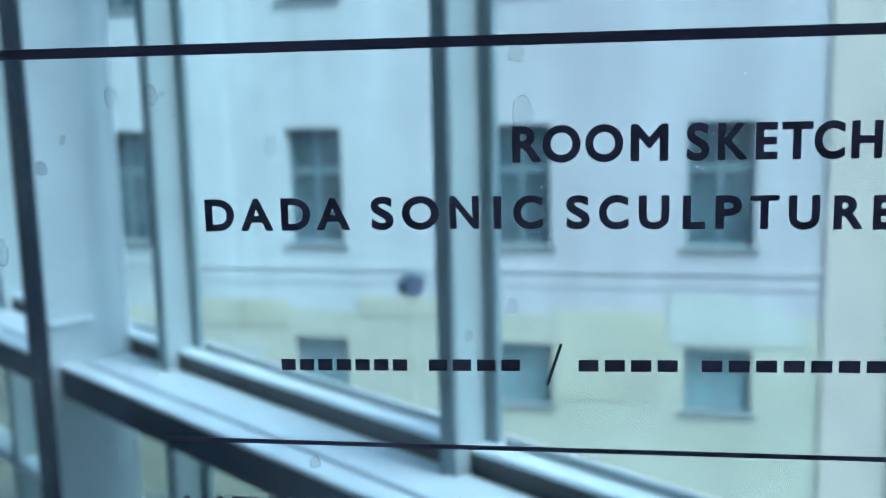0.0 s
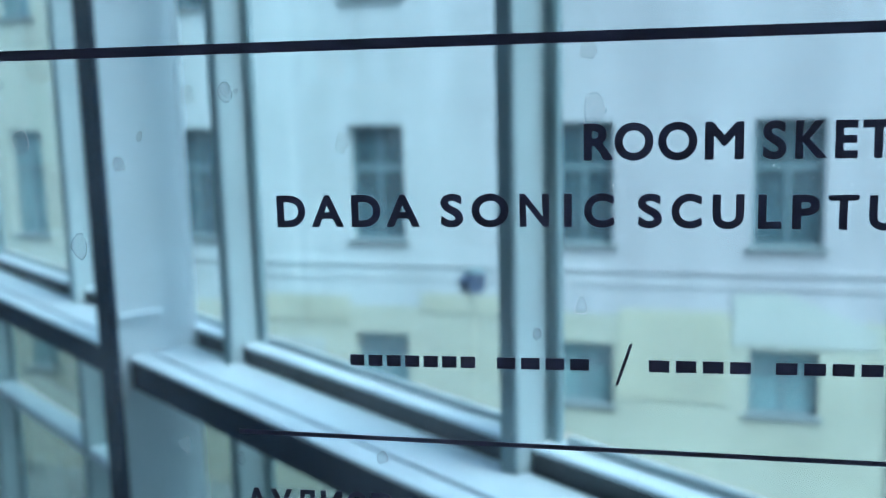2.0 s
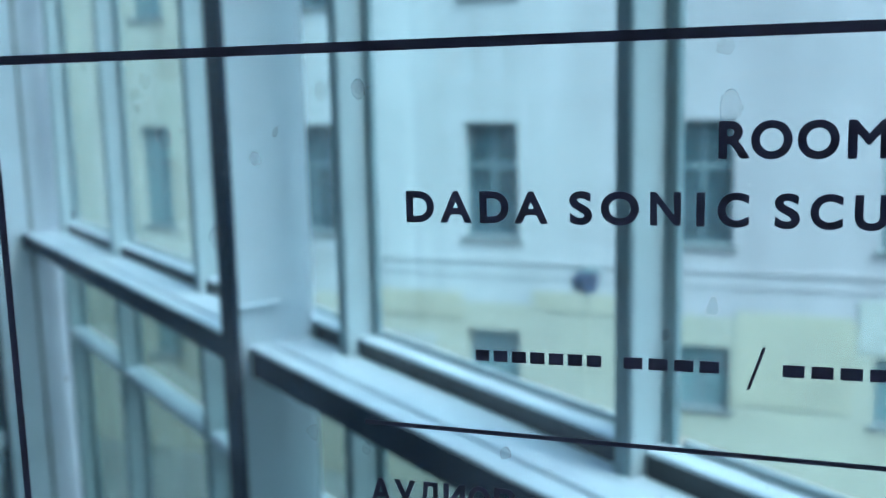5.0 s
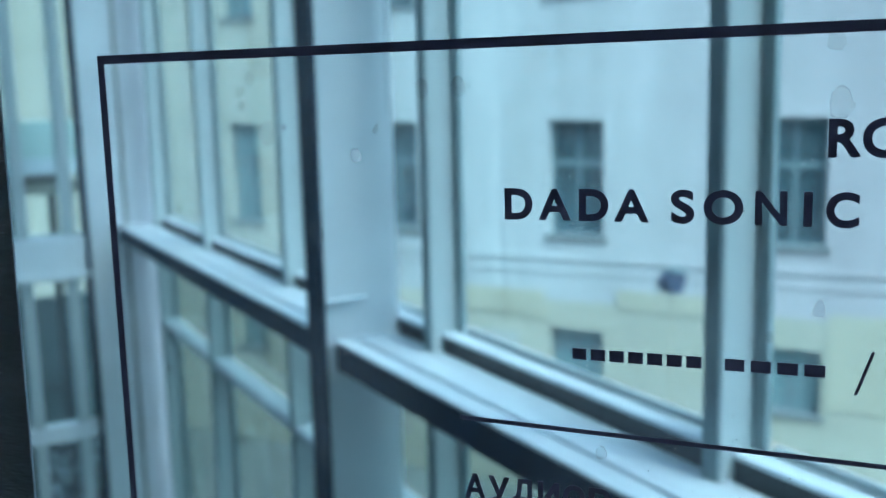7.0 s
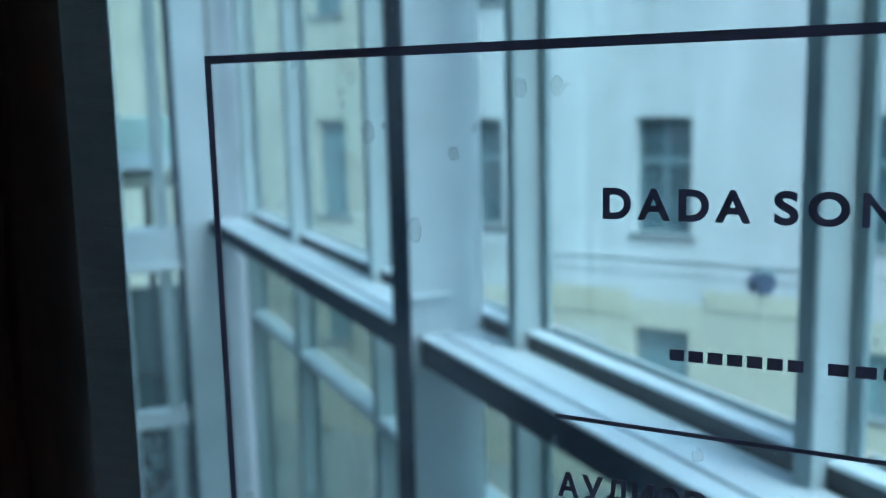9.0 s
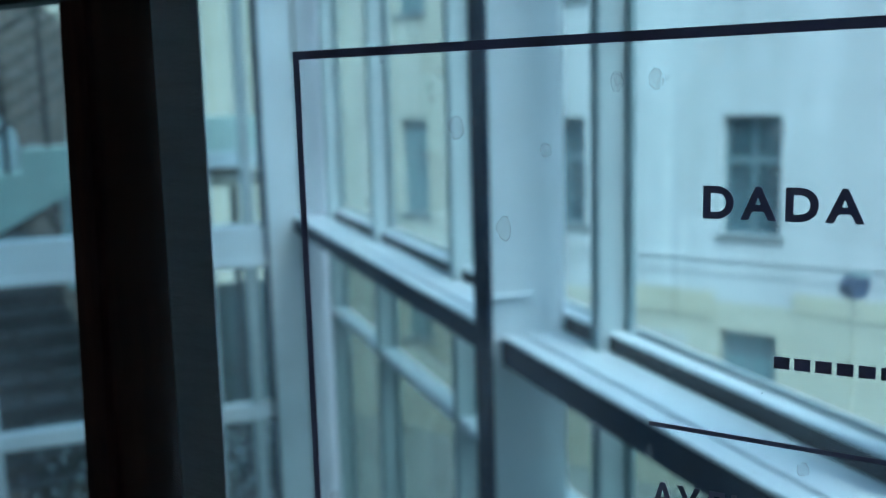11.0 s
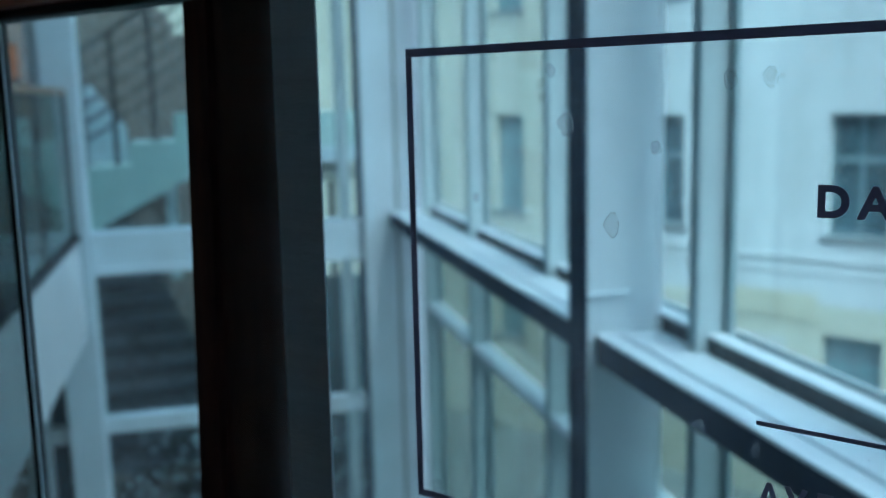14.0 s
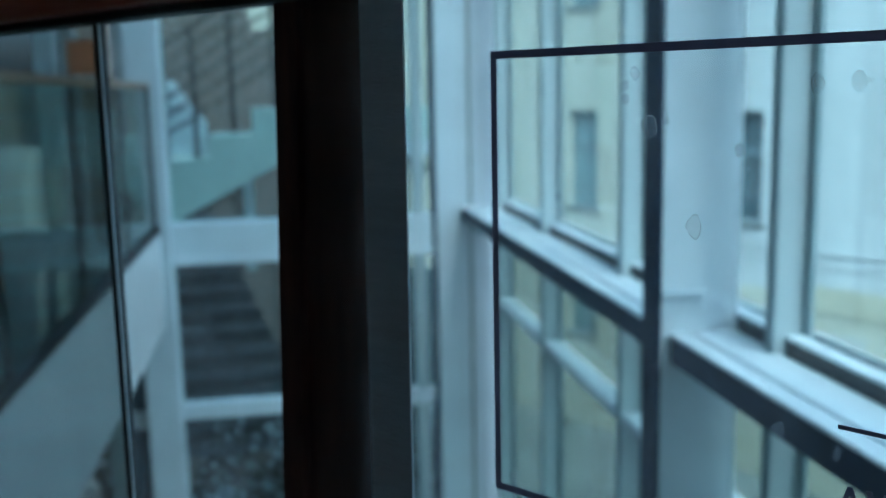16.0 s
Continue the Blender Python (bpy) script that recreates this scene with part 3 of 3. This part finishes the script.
def shrub(x, y, z, high, leaves, seed):
    """A winter shrub: forking stems and many small leaves."""
    r = random.Random(seed)
    ob = thing("shrub", "dark winter shrub with snow on its leaves", "shrub", pose(x, y, z), "shrubs below the stairs")
    stems, tips = bmesh.new(), []
    for k in range(9):
        a, lean = r.uniform(0, math.tau), r.uniform(0.1, 0.4)
        p = Vector((0, 0, 0))
        for j in range(4):
            q = p + Vector((math.cos(a) * lean, math.sin(a) * lean * 0.6, high / 4)) * r.uniform(0.8, 1.15)
            q.y = max(q.y, NORTH + 0.4 - y)
            bar(p, q, 0.016 - 0.003 * j, stems, 5)
            tips.append(q)
            a += r.uniform(-0.9, 0.9)
            p = q
    part("stems", stems, BARK, ob)
    for name, count, m in (("foliage", leaves, LEAF), ("snow_on_leaves", leaves // 2, SNOW)):
        bm = bmesh.new()
        for k in range(count):
            c = r.choice(tips) + Vector((r.gauss(0, 0.1), r.gauss(0, 0.09), r.gauss(0, 0.09)))
            c.y = max(c.y, NORTH + 0.3 - y)
            m4 = Matrix.LocRotScale(c, Euler((r.uniform(-1, 1), r.uniform(-1, 1), r.uniform(0, 6.3))), None)
            s, w = r.uniform(0.03, 0.06), r.uniform(0.012, 0.022)
            bm.faces.new([bm.verts.new(m4 @ Vector(v)) for v in ((0, -s, 0), (w, -s * 0.2, 0.006), (w * 0.7, s * 0.5, 0.004), (0, s, 0), (-w * 0.7, s * 0.5, 0.004), (-w, -s * 0.2, 0.006))])
        tagged(part(name, bm, m, ob), kind="stuff")
    return ob


for k, (x, y) in enumerate(((-0.95, 8.75), (-0.5, 8.85), (-0.1, 8.72), (0.75, 8.8), (1.15, 8.9), (-1.3, 8.9))):
    shrub(x, y, -2.62, 1.15 - 0.12 * (k % 3), 420, 20 + k)

# ---- the room in which the camera stands ----
structure("floor", box(-1.9, 2.6, -4.0, 0.08, -1.73, -1.53), CONCRETE, "dark grey floor of the room", "floor", GLASS)
structure("ceiling_room", box(-1.9, 2.6, -4.0, 0.08, 1.5, 1.7), WHITE, "white plastered ceiling of the room", "ceiling", GLASS)
structure("wall_back", box(-1.9, 2.6, -4.2, -4.0, -1.53, 1.5), BRICKR, "brown brick wall behind the glass partition", "wall", GLASS)
structure("wall_left", box(-2.1, -1.9, -4.0, 0.08, -1.53, 1.5), BRICKR, "brown brick side wall of the room", "wall", GLASS)
structure("wall_right", box(2.6, 2.8, -4.0, 0.08, -1.53, 1.5), BRICKR, "brown brick side wall of the room", "wall", GLASS)
structure("wall_under", box(-1.9, 2.6, 0.0, 0.08, -5.7, -1.73), INNER, "plain wall under the room", "wall", GLASS)
structure("wall_over", box(-1.9, 2.6, 0.0, 0.08, 1.7, 7.5), INNER, "plain wall over the room", "wall", GLASS)

# ---- the glass partition ----
partition = thing("glass_partition", "glass partition in a dark red-brown wooden frame", "partition", GLASS)
part("top_rail", box(-1.9, 2.6, -0.03, 0.05, 0.068, 0.19, 0.006), RAILWOOD, partition, "dark red-brown top rail")
part("rail_gasket", box(-1.9, 2.6, -0.012, 0.02, 0.058, 0.067, 0.002), GASKET, partition)
part("bottom_rail", box(-1.9, 2.6, -0.03, 0.05, -1.53, -1.40, 0.006), WOOD, partition)
post = part("post", prism([(-0.312, -1.40), (-0.165, -1.40), (-0.15, 0.067), (-0.254, 0.067)], "y", 0.006, 0.018), WOOD, partition, "dark red-brown post")
part("bead", prism([(-0.316, -1.40), (-0.286, -1.40), (-0.227, 0.057), (-0.257, 0.057)], "y", -0.004, 0.005), WOOD, post)
for name, a, b, m in (("pane", -0.226, 2.6, CLEAR), ("pane", -0.563, -0.258, CLEAR), ("pane", -1.9, -0.573, TINTED)):
    p = part(name, box(a, b, -0.002, 0.003, -1.40, 0.066), m, partition)
    p.visible_shadow = False
part("upper_pane", box(-1.9, 2.6, 0.0, 0.006, 0.19, 1.5), CLEAR, partition).visible_shadow = False
part("joint", box(-0.5725, -0.5640, -0.006, 0.006, -1.40, 0.057, 0.001), GASKET, partition, "black silicone joint")
part("joint_edge", box(-0.5640, -0.5622, -0.0045, -0.0025, -1.40, 0.057, 0.0006), LEDGE, partition, "bright glass edge")

strap = thing("hanging_strap", "dark grey woven strap hanging from the wooden rail", "strap", GLASS @ pose(-0.091, -0.033, 0.15, 0, 0.4, 0))
part("webbing", box(-0.024, 0.024, -0.001, 0.001, -1.3, 0.0, 0.0005), STRAP, strap)
part("end_loop", box(-0.025, 0.025, -0.002, 0.002, -1.33, -1.301, 0.0008), STRAP, strap)

# ---- vinyl lettering on the pane ----
vinyl = thing("vinyl_lettering", "dark vinyl lettering and border stuck on the glass", "lettering", GLASS)
FRONT, BACK = -0.0026, -0.0021


def crooked(bm, x0, slope):
    """Sinks a strip of film by slope for each metre past x0: it was stuck on by hand, not quite level."""
    for v in bm.verts:
        v.co.z -= slope * (v.co.x - x0)
    return bm


part("border_line", box(-0.0065, 0.985, FRONT, BACK, -0.0030, 0.0032), VINYL, vinyl)
part("border_line", box(-0.0065, -0.0008, FRONT, BACK, -0.3420, -0.0031), VINYL, vinyl)
part("border_line", box(-0.0065, 0.985, FRONT, BACK, -0.3480, -0.3421), VINYL, vinyl)
part("border_line", box(0.979, 0.985, FRONT, BACK, -0.3420, -0.0031), VINYL, vinyl)
part("divider_line", crooked(box(0.2640, 0.93, FRONT, BACK, -0.2390, -0.2362), 0.264, 0.017), VINYL, vinyl)


def letter(ch, x0, x1, z0, z1, weight):
    """One character of the built-in font, fitted between x0, x1 and z0, z1, and thickened all round by weight."""
    cu = bpy.data.curves.new("letter", "FONT")
    cu.body, cu.resolution_u = ch, 6
    ob = new("letter", cu)
    bpy.context.view_layer.update()
    me = bpy.data.meshes.new_from_object(ob.evaluated_get(bpy.context.evaluated_depsgraph_get()))
    bpy.data.objects.remove(ob)
    if not me.vertices:
        return None
    xs, ys = [v.co.x for v in me.vertices], [v.co.y for v in me.vertices]
    sx, sz = (x1 - x0 - 2 * weight) / (max(xs) - min(xs)), (z1 - z0 - 2 * weight) / (max(ys) - min(ys))
    lo_x, lo_y = min(xs), min(ys)
    bm = bmesh.new()
    bm.from_mesh(me)
    bpy.data.meshes.remove(me)
    for v in bm.verts:
        v.co = (x0 + weight + (v.co.x - lo_x) * sx, FRONT, z0 + weight + (v.co.y - lo_y) * sz)
    bmesh.ops.remove_doubles(bm, verts=bm.verts, dist=0.00002)
    out, rim = {}, [e for e in bm.edges if len(e.link_faces) == 1]
    for e in rim:
        a, b = e.verts
        side = Vector((b.co.z - a.co.z, 0, a.co.x - b.co.x)).normalized()
        if side.dot(e.link_faces[0].calc_center_median() - a.co) > 0:
            side = -side
        for v in (a, b):
            out.setdefault(v, []).append(side)
    ring = {}
    for v, sides in out.items():
        way = sum(sides, Vector()).normalized()
        grow = min(1.45, 1 / max(0.3, way.dot(sides[0])))
        ring[v] = bm.verts.new(v.co + way * weight * grow)
    for e in rim:
        a, b = e.verts
        bm.faces.new((a, b, ring[b], ring[a]))
    made = bmesh.ops.extrude_face_region(bm, geom=list(bm.faces))["geom"]
    for v in made:
        if isinstance(v, bmesh.types.BMVert):
            v.co.y = BACK
    bmesh.ops.recalc_face_normals(bm, faces=bm.faces)
    return part("letter", bm, VINYL, vinyl)


def word(text, spans, z0, z1, weight, fall=0.0):
    over = (z1 - z0) * 0.015
    for ch, (a, b) in zip(text, spans):
        o, sink = over if ch in "OCSU" else 0, fall * max(0, a - 0.45)
        letter(ch, a, b, z0 - o - sink, z1 + (0 if ch == "U" else o) - sink, weight)


for text, spans, z0, z1 in (
        ("ROOM", ((0.4804, 0.4969), (0.4976, 0.5193), (0.5218, 0.5433), (0.5474, 0.5684)), -0.0692, -0.0483),
        ("SKETCH", ((0.5784, 0.5911), (0.5957, 0.6121), (0.6165, 0.6283), (0.6306, 0.6472), (0.6481, 0.6648), (0.6681, 0.6846)), -0.0692, -0.0483),
        ("DADA", ((0.2961, 0.3138), (0.3179, 0.3375), (0.3426, 0.3604), (0.3641, 0.384)), -0.1073, -0.088),
        ("SONIC", ((0.3968, 0.4102), (0.4152, 0.4371), (0.4434, 0.4605), (0.469, 0.4736), (0.4805, 0.4977)), -0.1073, -0.088),
        ("SCULPTURE", ((0.5109, 0.5244), (0.5296, 0.5465), (0.5522, 0.5693), (0.5769, 0.5894), (0.5951, 0.6097), (0.6141, 0.6302), (0.6355, 0.6524), (0.66, 0.6756), (0.6813, 0.6928)), -0.1073, -0.088),
):
    word(text, spans, z0, z1, 0.00095, 0.012 if z1 < -0.08 else 0.004)
word("АУДИОВ", [(0.266 + 0.0165 * k, 0.280 + 0.0165 * k) for k in range(6)], -0.2925, -0.2750, 0.0007)

# names are plain bars, one for each character
for a, b, count in ((0.337, 0.417, 7), (0.427, 0.485, 4), (0.516, 0.577, 4), (0.587, 0.695, 7)):
    wide = (b - a) / count
    for k in range(count):
        part("name_bar", box(a + wide * (k + 0.12), a + wide * (k + 0.88), FRONT, BACK, -0.1930, -0.1860), VINYL, vinyl)
part("slash", prism([(0.4985, -0.2015), (0.5003, -0.2015), (0.5085, -0.1765), (0.5067, -0.1765)], "y", FRONT, BACK), VINYL, vinyl)

# dried marks on the pane
marks, rims, specks = bmesh.new(), bmesh.new(), bmesh.new()
rng = random.Random(11)
for x, z, r in ((0.129, -0.053, 0.0085), (0.11, -0.025, 0.004), (0.111, -0.034, 0.0045), (0.118, -0.017, 0.005), (0.072, -0.005, 0.004), (0.243, -0.027, 0.006),
                (0.21, -0.051, 0.003), (0.195, -0.067, 0.005), (0.164, -0.119, 0.0075), (0.338, -0.057, 0.006), (0.479, -0.154, 0.006), (0.487, -0.04, 0.009),
                (0.226, -0.247, 0.006), (0.264, -0.256, 0.004), (0.013, -0.338, 0.007), (0.038, -0.223, 0.003), (0.055, -0.105, 0.004), (0.143, -0.049, 0.003),
                (0.267, -0.024, 0.005), (0.196, -0.068, 0.005), (0.267, -0.025, 0.006), (0.243, -0.024, 0.005), (0.483, -0.007, 0.007), (0.356, -0.252, 0.005),
                (0.453, -0.171, 0.004), (0.274, -0.025, 0.002)):
    wob = [1 + rng.uniform(-0.45, 0.35) for k in range(18)]
    wob = [(wob[k - 1] + wob[k] + wob[(k + 1) % 18]) / 3 for k in range(18)]

    def loop(f):
        return [marks.verts.new((x + 0.8 * r * f * w * math.cos(k * math.tau / 18), -0.0023, z + 1.1 * r * f * w * math.sin(k * math.tau / 18))) for k, w in enumerate(wob)]
    marks.faces.new(loop(0.8))
    inner, outer = [[rims.verts.new((x + 0.8 * r * f * w * math.cos(k * math.tau / 18), -0.0023, z + 1.1 * r * f * w * math.sin(k * math.tau / 18))) for k, w in enumerate(wob)] for f in (0.81, 0.88)]
    for k in range(18):
        if rng.random() < 0.8:
            rims.faces.new((inner[k], outer[k], outer[(k + 1) % 18], inner[(k + 1) % 18]))
for k in range(2600):
    x, z, r = rng.uniform(-0.05, 0.68), rng.uniform(-0.33, 0.05), rng.uniform(0.00012, 0.00035) * rng.choice((1, 1, 1, 1.6))
    specks.faces.new([specks.verts.new((x + r * math.cos(a * math.tau / 6), -0.0023, z + r * math.sin(a * math.tau / 6))) for a in range(6)])
for bm in (marks, rims, specks):
    for v in bmesh.ops.extrude_face_region(bm, geom=list(bm.faces))["geom"]:
        if isinstance(v, bmesh.types.BMVert):
            v.co.y = -0.00205
residue = part("glue_marks", marks, RESIDUE)
residue.matrix_world = GLASS
residue.visible_shadow = False
tagged(residue, "dried translucent glue marks on the glass", "stain", "", "stuff")
tagged(part("mark_rims", rims, RIM, residue), kind="stuff")
dust = part("dust_specks", specks, SPECK)
dust.matrix_world = GLASS
dust.visible_shadow = False
tagged(dust, "fine pale dust specks on the glass", "dust", "", "stuff")
